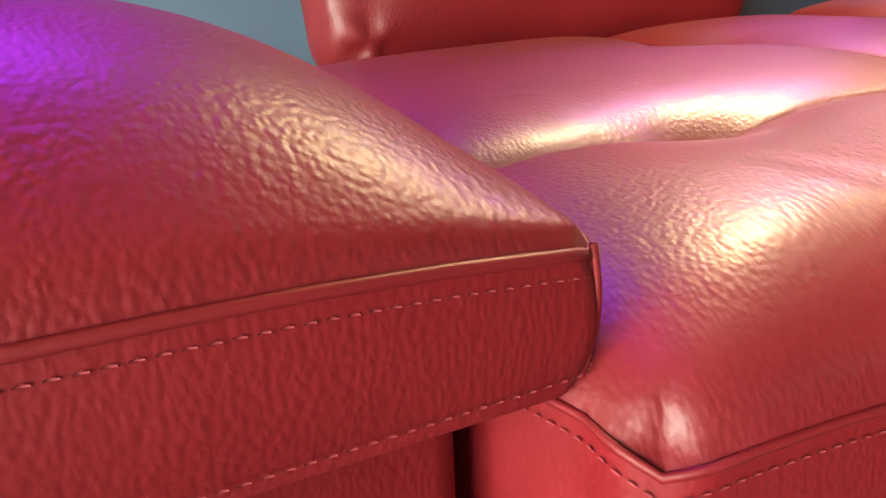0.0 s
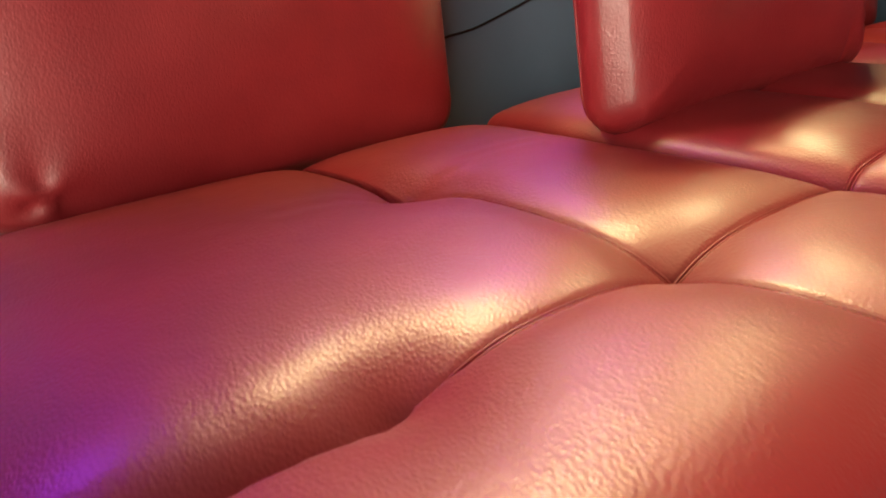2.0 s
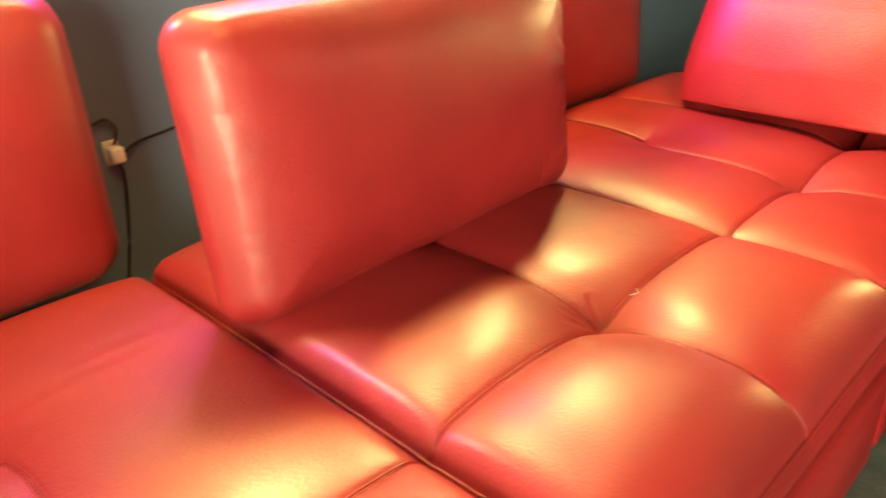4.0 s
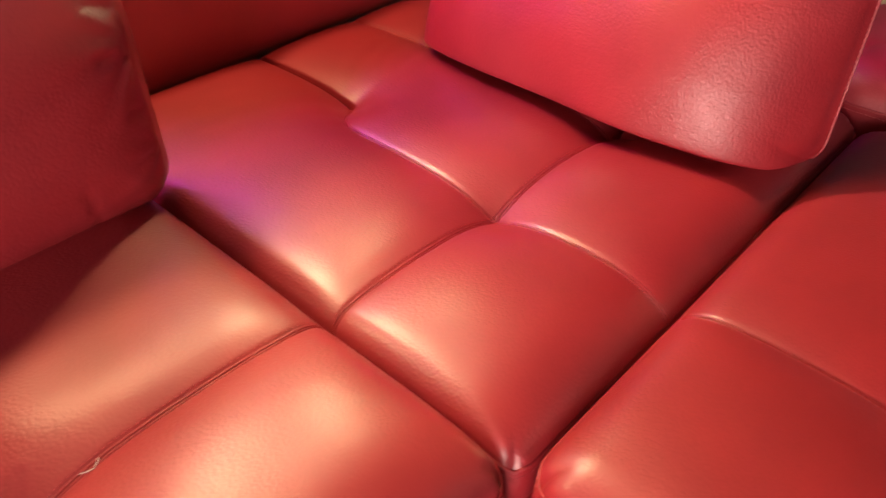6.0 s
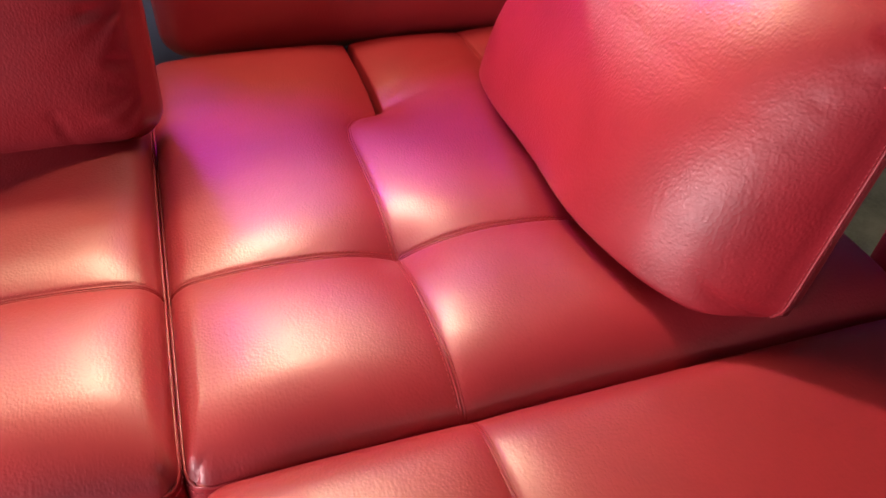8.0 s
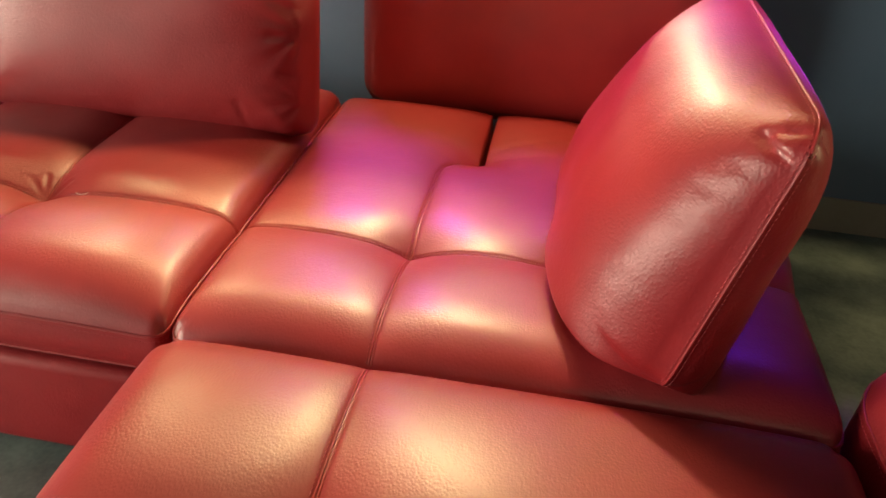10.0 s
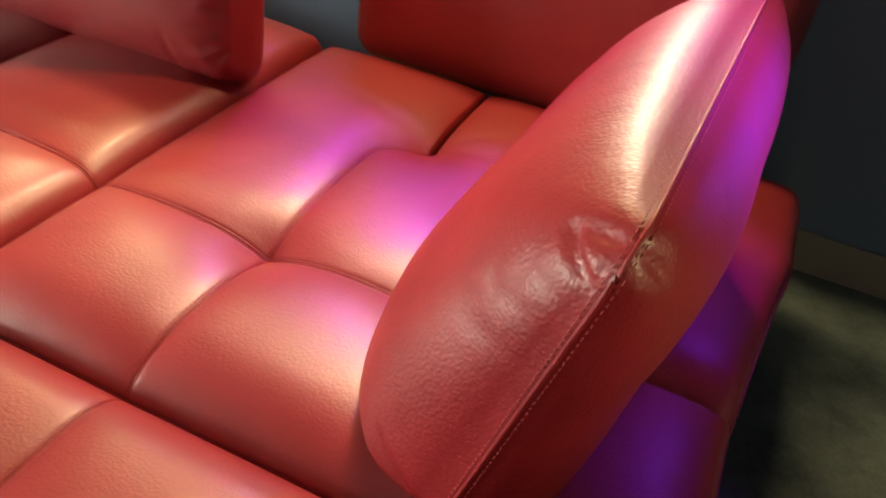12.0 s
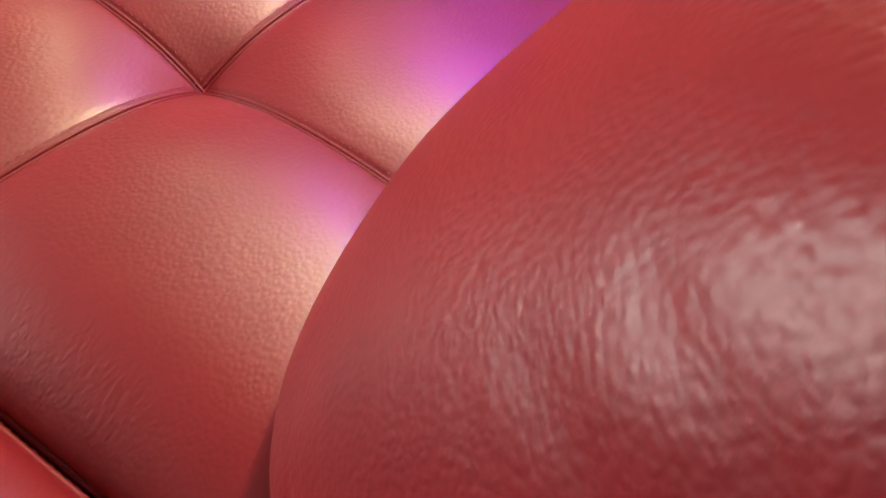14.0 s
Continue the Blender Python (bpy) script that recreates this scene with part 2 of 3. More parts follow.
def wavy(x, y, scale, seed):
    flat = [noise.noise((float(a) * scale + seed, float(b) * scale, seed * 0.7)) for a, b in zip(x.ravel(), y.ravel())]
    return np.array(flat).reshape(x.shape)


class Seat:
    """A stuffed leather seat block: seams pull the top down, splits part it, the rest swells."""

    def __init__(self, x0, x1, y0, y1, top, seams=(), splits=(), dips=(), crown=0.034, edge=(0.03, 0.03), front=None, side=None, spread=0.07, seed=1.0, corner=0.035, rolls=(), taper=0.0, left_taper=0.0, wrinkles=()):
        """edge, front, side: how far in from the rim the top starts to roll over, and how far it drops there (side is the low x side)."""
        self.left_taper, self.taper, self.wrinkles, self.rolls = left_taper, taper, wrinkles, rolls
        self.edge, self.front, self.side, self.spread = edge, front or edge, side or edge, spread
        self.box, self.top, self.seams, self.splits, self.dips = (x0, x1, y0, y1), top, seams, splits, dips
        self.crown, self.seed, self.corner = crown, seed, corner

    def line_at(self, line, x):
        order = sorted(line)
        return np.interp(x, [p[0] for p in order], [p[1] for p in order])

    def height(self, x, y, sunk=True):
        x0, x1, y0, y1 = self.box
        x, y = np.asarray(x, float), np.asarray(y, float)
        rise = np.ones(x.shape)
        for line in self.seams:
            rise = rise * (1 - 0.42 * np.exp(-((line_distance(x, y, line) / 0.05) ** 1.2)))
        for line in self.splits:
            pull = 0.85 * np.exp(-((line_distance(x, y, line) + 0.002) / 0.05))
            if self.rolls and abs(line[0][1] - line[-1][1]) < 0.1:
                pull = np.where(y > self.line_at(line, x), pull, pull * 0.12)
            rise = rise * (1 - pull)
        gaps = ((x - x0).clip(0), (x1 - x).clip(0), (y - y0).clip(0), (y1 - y).clip(0))
        for gap in gaps:
            rise = rise * (1 - np.exp(-(gap + 0.012) / self.spread))
        z = self.top + self.crown * rise
        for dx, dy, deep, reach in self.dips:
            z = z - deep * np.exp(-((np.hypot(x - dx, y - dy) / reach) ** 1.2))
        for xa, xb, line, deep, wide in self.rolls:
            y_at = self.line_at(line, x)
            across = 1 / (1 + np.exp(-(x - xa) / 0.03)) / (1 + np.exp((x - xb) / 0.03))
            z = z - deep * across * np.where(y > y_at, np.exp(-(((y - y_at).clip(0) / wide) ** 1.5)), 0)
        shapes = (self.side, self.edge, self.front, self.edge)
        lean = [np.clip(1 - gap / reach, 0, 1) for gap, (reach, _) in zip(gaps, shapes)]
        across = np.where(lean[0] > lean[1], lean[0], lean[1])
        along = np.where(lean[2] > lean[3], lean[2], lean[3])
        drop_a = np.where(lean[0] > lean[1], shapes[0][1], shapes[1][1])
        drop_b = np.where(lean[2] > lean[3], shapes[2][1], shapes[3][1])
        steep = (across**6 + along**6) ** (1 / 6)
        turn = np.minimum(steep, 1)
        deep = (drop_a * across**2 + drop_b * along**2) / np.maximum(across**2 + along**2, 1e-9)
        z = z - deep * (1 - np.sqrt(1 - turn**2) + 1.5 * (steep - turn))
        if sunk:
            for line in self.seams:
                z = z - 0.0031 * np.exp(-((line_distance(x, y, line) / 0.006) ** 2))
            for line in self.splits:
                z = z - 0.11 * (1 - np.clip((line_distance(x, y, line) - 0.003) / 0.006, 0, 1)) ** 1.5
        return z

    def build(self, parent, bottom, marks_x, marks_y, coarse=0.01, label="", cover=None, welt=0.0028):
        x0, x1, y0, y1 = self.box
        xs = steps(x0, x1, coarse, [(x0, 0.03, 0.005), (x1, 0.03, 0.005), *marks_x])
        ys = steps(y0, y1, coarse, [(y0, 0.03, 0.005), (y1, 0.03, 0.005), *marks_y])
        gx, gy = np.meshgrid(xs, ys, indexing="ij")
        gz = self.height(gx, gy)
        for line, deep, wide in self.wrinkles:
            reach = line_distance(gx, gy, line)
            gz = gz - deep * np.exp(-((reach / wide) ** 2)) + deep * 0.6 * np.exp(-(((reach - 1.7 * wide) / wide) ** 2))
        gz = gz + 0.0012 * wavy(gx, gy, 7, self.seed) + 0.0003 * wavy(gx, gy, 34, self.seed + 4)
        px, py = self.rounded(gx, gy)
        nx, ny = len(xs), len(ys)
        verts = list(np.stack([px, py, gz], -1).reshape(-1, 3))
        faces = [(i * ny + j, (i + 1) * ny + j, (i + 1) * ny + j + 1, i * ny + j + 1) for i in range(nx - 1) for j in range(ny - 1)]
        rim = [(i, 0) for i in range(nx)] + [(nx - 1, j) for j in range(1, ny)] + [(i, ny - 1) for i in range(nx - 2, -1, -1)] + [(0, j) for j in range(ny - 2, 0, -1)]
        self.rim = np.array([verts[i * ny + j] for i, j in rim])
        top = mesh_part("seat_cover", verts, faces, cover or RED, parent, label)
        centre = np.array([(x0 + x1) / 2, (y0 + y1) / 2, 0])
        away = self.rim - centre
        away[:, 2] = 0
        away /= np.linalg.norm(away, axis=1)[:, None]
        band, bfaces, levels, n = [], [], 7, len(rim)
        for k in range(levels):
            s = k / (levels - 1)
            z = self.rim[:, 2] * (1 - s) + bottom * s
            out = 0.007 * math.sin(math.pi * s) - 0.008 * s**4
            ring = self.rim + away * out
            ring[:, 2] = z
            band += list(ring)
        for k in range(levels - 1):
            for i in range(n):
                j = (i + 1) % n
                bfaces.append((k * n + i, (k + 1) * n + i, (k + 1) * n + j, k * n + j))
        bfaces.append(tuple((levels - 1) * n + i for i in range(n)))
        mesh_part("seat_band", band, bfaces, RED_BAND, parent)
        mesh_part("piping", *tube(resample(np.r_[self.rim, self.rim[:1]], 0.012)[:-1] + (0, 0, 0.0005), welt, 8, True), WELT, parent)
        low = self.rim + away * 0.0035
        low[:, 2] -= 0.011
        rows = [stitches(np.r_[low, low[:1]])]
        low2 = self.rim + away * 0.003
        low2[:, 2] = bottom + 0.012
        rows.append(stitches(np.r_[low2, low2[:1]]))
        return top, rows

    def rounded(self, x, y):
        x0, x1, y0, y1 = self.box
        px, py = x.copy(), y.copy()
        r0 = self.corner
        for ox, sx in ((x0 + r0, -1), (x1 - r0, 1)):
            for oy, sy in ((y0 + r0, -1), (y1 - r0, 1)):
                a, b = (x - ox) * sx, (y - oy) * sy
                both = (a > 0) & (b > 0)
                k = np.where(both, np.maximum(a, b) / np.maximum(np.hypot(a, b), 1e-9), 1)
                px, py = np.where(both, ox + sx * a * k, px), np.where(both, oy + sy * b * k, py)
        if self.left_taper:
            px = px - (self.left_taper * (y - y0) + 0.046 * np.clip((y - y0 - 0.05) / 0.16, 0, 1)) * np.clip((x0 + 0.3 - px) / 0.3, 0, 1)
        if self.taper:
            px = px - self.taper * np.clip((0.5 - y) / 0.5, 0, 1) ** 0.8 * np.clip((px - x1 + 0.3) / 0.3, 0, 1)
        return px, py

    def seam_parts(self, parent, rows):
        """A raised welt in each seam, and a row of stitches beside it."""
        for line in self.seams:
            pts = resample(line, 0.008)
            d = np.gradient(pts, axis=0)
            d /= np.linalg.norm(d, axis=1)[:, None]
            pair = []
            for off in (-0.0026, 0.0026):
                q = pts + off * np.c_[-d[:, 1], d[:, 0]]
                pair.append(tube(np.c_[q, self.height(q[:, 0], q[:, 1]) - 0.0002], 0.0021, 8))
            mesh_part("seam_welt", *joined(pair), WELT, parent)
            q = pts + 0.008 * np.c_[-d[:, 1], d[:, 0]]
            rows.append(stitches(np.c_[q, self.height(q[:, 0], q[:, 1], False) - 0.0008]))
        tagged(mesh_part("stitching", *joined(rows), THREAD, parent), kind="stuff")


def base_block(parent, x0, x1, y0, y1, z0, z1):
    bm_part("base", box_bm(x0, x1, y0, y1, z0, z1, 0.022, 4), RED_BAND, parent, "red leather covered base")


def foot(parent, x, y, tall):
    bm = bmesh.new()
    bmesh.ops.create_cone(bm, cap_ends=True, segments=20, radius1=0.018, radius2=0.024, depth=tall)
    bmesh.ops.translate(bm, vec=(x, y, tall / 2), verts=bm.verts)
    bm_part("foot", bm, STEEL, parent, "short steel foot")

# ---- the room ----
bm_part("floor", box_bm(-6, 6, -5, 6, -0.1, 0, 0), CONCRETE, smooth=False)
bm_part("wall_back", box_bm(-5, 5, 1.15, 1.25, 0, 1.12, 0.003), PAINT, smooth=False)
bm_part("wall_far", box_bm(-6, 6, 5.9, 6, 0, 3, 0), PAINT, smooth=False)
bm_part("wall_front", box_bm(-6, 6, -5, -4.9, 0, 3, 0), PAINT, smooth=False)
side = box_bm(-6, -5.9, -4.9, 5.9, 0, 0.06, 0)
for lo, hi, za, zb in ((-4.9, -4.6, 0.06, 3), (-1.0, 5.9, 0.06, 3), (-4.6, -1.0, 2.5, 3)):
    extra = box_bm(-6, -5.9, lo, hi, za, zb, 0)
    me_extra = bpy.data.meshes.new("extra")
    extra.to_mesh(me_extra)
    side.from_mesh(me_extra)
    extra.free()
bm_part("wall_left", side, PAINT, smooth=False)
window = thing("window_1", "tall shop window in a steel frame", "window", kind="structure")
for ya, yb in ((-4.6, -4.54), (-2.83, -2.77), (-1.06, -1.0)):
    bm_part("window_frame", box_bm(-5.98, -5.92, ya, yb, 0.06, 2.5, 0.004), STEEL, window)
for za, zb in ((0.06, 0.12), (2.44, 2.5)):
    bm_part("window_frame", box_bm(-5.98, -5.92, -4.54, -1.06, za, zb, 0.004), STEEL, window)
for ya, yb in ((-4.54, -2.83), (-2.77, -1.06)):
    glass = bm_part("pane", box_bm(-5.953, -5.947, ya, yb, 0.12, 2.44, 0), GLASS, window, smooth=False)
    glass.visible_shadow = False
bm_part("wall_right", box_bm(5.9, 6, -4.9, 5.9, 0, 3, 0), PAINT, smooth=False)
bm_part("ceiling", box_bm(-6, 6, -5, 6, 3, 3.1, 0), CEIL, smooth=False)
bm_part("baseboard", box_bm(-5, 5, 1.138, 1.15, 0.0, 0.125, 0.003), SKIRTING, smooth=False)
for name, text, cat in (("floor", "mottled grey sealed concrete showroom floor", "floor"), ("wall_back", "blue-grey painted partition wall behind the sofa", "wall"),
                        ("wall_far", "blue-grey painted far wall", "wall"), ("wall_front", "blue-grey painted wall", "wall"), ("wall_left", "blue-grey painted wall", "wall"),
                        ("wall_right", "blue-grey painted wall", "wall"), ("ceiling", "dark painted showroom ceiling", "ceiling"), ("baseboard", "beige vinyl baseboard along the wall", "baseboard")):
    tagged(bpy.data.objects[name], text, cat, kind="structure")

# ---- the sectional sofa: three seat units along the wall and one in front ----
FRONT, REAR, SEAM = -0.345, 0.82, 0.41
SOFA = "seat units of the sectional sofa"

left = thing("sofa_seat_unit", "red leather sofa end unit with tufted seat and split side", "sofa", SOFA)
K_SPLIT = [(-1.632, -0.014), (-1.66, -0.036), (-1.8, -0.045), (-2.1, -0.05)]
seat_l = Seat(-1.91, -0.862, FRONT, REAR, SEAM,
              seams=[[(-0.862, 0), (-1.5, 0), (-1.59, -0.006), (-1.632, -0.014)], [(-1.25, FRONT), (-1.25, 0.34), (-1.257, 0.39), (-1.3, 0.46)]],
              splits=[K_SPLIT, [(-1.302, 0.467), (-1.318, 0.84)]],
              dips=[(-1.25, 0, 0.03, 0.075), (-1.635, -0.02, 0.022, 0.08), (-1.3, 0.46, 0.018, 0.07)], edge=(0.045, 0.04), crown=0.042, seed=2.0, front=(0.12, 0.05), side=(0.2, 0.045), left_taper=0.14,
              wrinkles=[([(-1.22, 0.509), (-1.05, 0.53), (-0.91, 0.546)], 0.0007, 0.018), ([(-1.51, 0.469), (-1.4, 0.465), (-1.31, 0.449)], 0.0007, 0.018), ([(-1.24, 0.487), (-1.02, 0.49)], 0.0008, 0.014),
                        ([(-1.7, -0.17), (-1.68, -0.25)], 0.0006, 0.012), ([(-1.692, -0.285), (-1.68, -0.32)], 0.001, 0.011), ([(-1.72, 0.14), (-1.73, 0.05)], 0.0005, 0.014)],
              rolls=[(-2.3, -1.66, K_SPLIT, 0.055, 0.05)])
_, rows = seat_l.build(left, 0.2, [(-1.72, 0.1, 0.006), (-1.25, 0.006, 0.003), (-1.31, 0.018, 0.0024)], [(-0.03, 0.03, 0.0022), (0.45, 0.06, 0.006)], cover=RED_NEAR)
seat_l.seam_parts(left, rows)
base_block(left, -1.9, -0.87, FRONT - 0.004, REAR, 0.037, 0.19)

middle = thing("sofa_seat_unit", "red leather sofa middle unit with four-panel tufted seat", "sofa", SOFA)
seat_m = Seat(-0.857, -0.003, FRONT, REAR, SEAM + 0.012,
              seams=[[(-0.855, 0), (-0.004, 0)], [(-0.45, FRONT), (-0.45, REAR)]], dips=[(-0.455, 0, 0.035, 0.08)], wrinkles=[([(-0.458, 0.012), (-0.478, 0.06)], 0.0016, 0.006), ([(-0.452, 0.012), (-0.452, 0.062)], 0.0014, 0.006), ([(-0.465, 0.01), (-0.505, 0.04)], 0.0012, 0.006), ([(-0.44, 0.012), (-0.415, 0.05)], 0.0012, 0.006)], crown=0.05, edge=(0.045, 0.036), seed=5.0, front=(0.13, 0.055))
_, rows = seat_m.build(middle, 0.285, [(-0.45, 0.04, 0.003)], [(0, 0.008, 0.003), (0.035, 0.03, 0.004)])
seat_m.seam_parts(middle, rows)
base_block(middle, -0.848, -0.01, FRONT - 0.008, REAR, 0.037, 0.272)

right = thing("sofa_seat_unit", "red leather sofa end unit with split rear corner", "sofa", SOFA)
seat_r = Seat(0.003, 1.238, FRONT, REAR, SEAM,
              seams=[[(0.003, 0), (0.75, 0)], [(0.378, FRONT), (0.378, 0.34), (0.384, 0.385), (0.405, 0.42), (0.472, 0.475)], [(0.762, -0.2), (0.762, REAR)]],
              splits=[[(0.765, 0), (1.25, 0.035)], [(0.472, 0.478), (0.472, 0.84)]],
              dips=[(0.378, 0, 0.031, 0.078), (0.75, 0, 0.028, 0.08), (0.46, 0.46, 0.018, 0.07)], seed=8.0, taper=0.058, edge=(0.04, 0.032), front=(0.12, 0.042), crown=0.04,
              wrinkles=[([(0.08, 0.57), (0.25, 0.545), (0.42, 0.5)], 0.0006, 0.018), ([(0.5, 0.47), (0.6, 0.475), (0.72, 0.5)], 0.0007, 0.016), ([(0.5, 0.52), (0.68, 0.6)], 0.0008, 0.015)],
               rolls=[(0.8, 1.5, [(0.765, 0), (1.25, 0.035)], 0.03, 0.05)])
_, rows = seat_r.build(right, 0.285, [(0.378, 0.008, 0.003), (0.762, 0.008, 0.004), (0.472, 0.01, 0.0022)], [(0.012, 0.022, 0.0028), (0.43, 0.06, 0.006)])
seat_r.seam_parts(right, rows)
base_block(right, 0.012, 1.17, FRONT - 0.004, REAR, 0.037, 0.272)

chaise = thing("sofa_chaise_unit", "red leather chaise block with tufted top before the end unit", "sofa", SOFA)
seat_c = Seat(-0.002, 1.175, -1.3, -0.354, SEAM - 0.002, seams=[[(0.383, -1.3), (0.383, -0.362)], [(-0.002, -0.742), (1.175, -0.742)]],
              dips=[(0.383, -0.742, 0.03, 0.08)], edge=(0.07, 0.035), corner=0.06, crown=0.04, seed=11.0)
_, rows = seat_c.build(chaise, 0.26, [(0.383, 0.008, 0.003)], [(-0.742, 0.008, 0.003)])
seat_c.seam_parts(chaise, rows)
base_block(chaise, 0.01, 1.18, -1.29, -0.372, 0.037, 0.25)

arm = thing("sofa_arm_unit", "red leather low arm block with welted boxed cushion", "sofa", SOFA)
AX, AY = -1.905, -0.288
seat_a = Seat(AX - 0.7, AX, AY, AY + 0.46, 0.462, crown=0.195, spread=0.125, edge=(0.012, 0.012), corner=0.014, seed=14.0)
_, rows = seat_a.build(arm, 0.378, [], [], cover=RED_BLOCK, welt=0.0036)
seat_a.seam_parts(arm, rows)
edge = [(AX - 0.0025 - 0.003 * k**1.5, AY + 0.0025 + 0.003 * k**1.5, 0.456 - 0.07 * k) for k in np.linspace(0, 1, 12)]
mesh_part("corner_piping", *tube([(x + 0.003 * math.sin(k / 11 * math.pi), y - 0.003 * math.sin(k / 11 * math.pi), z) for k, (x, y, z) in enumerate(edge)], 0.0022, 6), WELT, arm)
turn = Matrix.Translation((AX, AY, 0.45))
arm.matrix_world = turn @ Matrix.Rotation(radians(8.6), 4, "Z") @ Matrix.Rotation(radians(2.2), 4, "Y") @ turn.inverted()
base_block(arm, AX - 0.66, AX - 0.05, AY + 0.045, AY + 0.42, 0.02, 0.377)

for unit, xa, xb, ya, yb in ((left, -1.84, -0.94, -0.28, 0.76), (middle, -0.8, -0.07, -0.28, 0.76), (right, 0.08, 1.12, -0.28, 0.76), (chaise, 0.08, 1.1, -1.22, -0.44), (arm, -2.5, -2.12, -0.17, 0.08)):
    for fx in (xa, xb):
        for fy in (ya, yb):
            foot(unit, fx, fy, 0.04)

# ---- loose back and arm cushions ----


def pillow(name, label, group, m, low, high, tall, thick, rim=0.0, corner=0.05, seed=1.0, taper=1.0, flat_base=False, category="cushion", pucker=0.003, pleats=(), notches=(), grid=(56, 40)):
    """An upright stuffed cushion: width low at the foot, high at the top, standing on local z = 0, facing local -y."""
    ob = thing(name, label, category, group, at=m)
    nu, nv = grid
    us = np.sin(np.linspace(-1, 1, nu) * math.pi / 2) * 0.5 + np.linspace(-1, 1, nu) * 0.5
    vs = np.sin(np.linspace(-1, 1, nv) * math.pi / 2) * 0.5 + np.linspace(-1, 1, nv) * 0.5
    u, v = np.meshgrid(us, vs, indexing="ij")
    s = (v + 1) / 2
    half = (low + (high - low) * s) / 2
    x, z = u * half, s * tall
    for sx in (-1, 1):
        for foot_end in (0, 1):
            a = (x * sx) - (half - corner)
            b = (corner - z) if foot_end == 0 else (z - tall + corner)
            both = (a > 0) & (b > 0)
            k = np.where(both, np.maximum(a, b) / np.maximum(np.hypot(a, b), 1e-9), 1)
            x = np.where(both, sx * (half - corner + a * k), x)
            z = np.where(both, (corner - b * k) if foot_end == 0 else (tall - corner + b * k), z)
    across = (1 - np.abs(u) ** 3.2) ** 0.5
    if flat_base:
        upright = np.clip(1 - s ** 2.8, 0, 1) ** 0.56
        upright = upright * (0.93 + 0.07 * np.clip(s / 0.25, 0, 1) ** 0.5)
        across = (1 - np.abs(u) ** np.where(u > 0, 7.0, 3.6)) ** 0.55
    else:
        upright = (1 - np.abs(v) ** 3.4) ** 0.5
    t = rim + (thick - rim) * across * upright * (1 + (taper - 1) * s)
    if not flat_base:
        qx, qz = np.abs(x) - half + corner, np.abs(z - tall / 2) - tall / 2 + corner
        inset = (corner - np.hypot(qx.clip(0), qz.clip(0)) - np.minimum(np.maximum(qx, qz), 0)).clip(0)
        roll = (1 - (1 - np.minimum(inset / 0.17, 1)) ** 2.5) ** 0.66
        t = rim + (thick * 0.74 - rim) * roll + thick * 0.26 * (1 - u**2) * (1 - v**2)
    edge = np.minimum(np.minimum(1 - np.abs(u), 1.0) * half, np.minimum(tall - s * tall, s * tall + (0.2 if flat_base else 0)))
    ripple = wavy(x * 1.0, z * 1.0, 45, seed) * pucker * np.exp(-edge / 0.035)
    slow = wavy(x, z, 6, seed + 3) * 0.006 * across * upright
    for pu, ps, amp, reach, count in pleats:
        dx, dz = x - pu * half, z - ps * tall
        ripple = ripple + amp * np.sin(np.arctan2(dz, dx) * count) * np.exp(-np.hypot(dx, dz) / reach) * np.clip(np.hypot(dx, dz) / 0.02, 0, 1)
    pucks = ripple
    for ax, az, bx, bz, deep, wide in notches:
        ripple = ripple - deep * np.exp(-((line_distance(x, z, [(ax, az), (bx, bz)]) / wide) ** 2))
    inner = np.clip(edge / 0.01, 0, 1)
    tf, tb = t + ((pucks if flat_base else ripple) + slow) * inner, t + ((ripple if flat_base else wavy(x, z, 45, seed + 9) * pucker * np.exp(-edge / 0.035)) - slow) * inner
    if flat_base:
        tf = tf * (0.7 - 0.06 * np.sin(math.pi * np.clip(s / 0.8, 0, 1)) + 0.14 * np.clip((s - 0.5) / 0.4, 0, 1))
        tb = tb * (1.17 - 0.17 * np.minimum(s / 0.6, 1))
    verts = list(np.stack([x, -tf, z], -1).reshape(-1, 3)) + list(np.stack([x, tb, z], -1).reshape(-1, 3))
    faces, k0 = [], nu * nv
    for i in range(nu - 1):
        for j in range(nv - 1):
            a = i * nv + j
            faces.append((a, a + nv, a + nv + 1, a + 1))
            faces.append((k0 + a, k0 + a + 1, k0 + a + nv + 1, k0 + a + nv))
    loop = [i * nv for i in range(nu)] + [(nu - 1) * nv + j for j in range(1, nv)] + [i * nv + nv - 1 for i in range(nu - 2, -1, -1)] + [j for j in range(nv - 2, 0, -1)]
    n = len(loop)
    ringf, ringb = np.array([verts[i] for i in loop]), np.array([verts[k0 + i] for i in loop])
    centre = np.array([0, 0, tall / 2])
    away = ringf - centre
    away[:, 1] = 0
    away /= np.linalg.norm(away, axis=1)[:, None]
    if flat_base:
        away[ringf[:, 2] < 0.01] = 0
    previous = loop
    for q in (0.25, 0.5, 0.75):
        start = len(verts)
        mid = ringf * (1 - q) + ringb * q + away * (rim * 0.55 * math.sin(math.pi * q))
        verts += list(mid)
        now = list(range(start, start + n))
        faces += [(previous[i], now[i], now[(i + 1) % n], previous[(i + 1) % n]) for i in range(n)]
        previous = now
    last = [k0 + i for i in loop]
    faces += [(previous[i], last[i], last[(i + 1) % n], previous[(i + 1) % n]) for i in range(n)]
    mesh_part("cushion_cover", verts, faces, RED_ARM if flat_base else RED, ob)
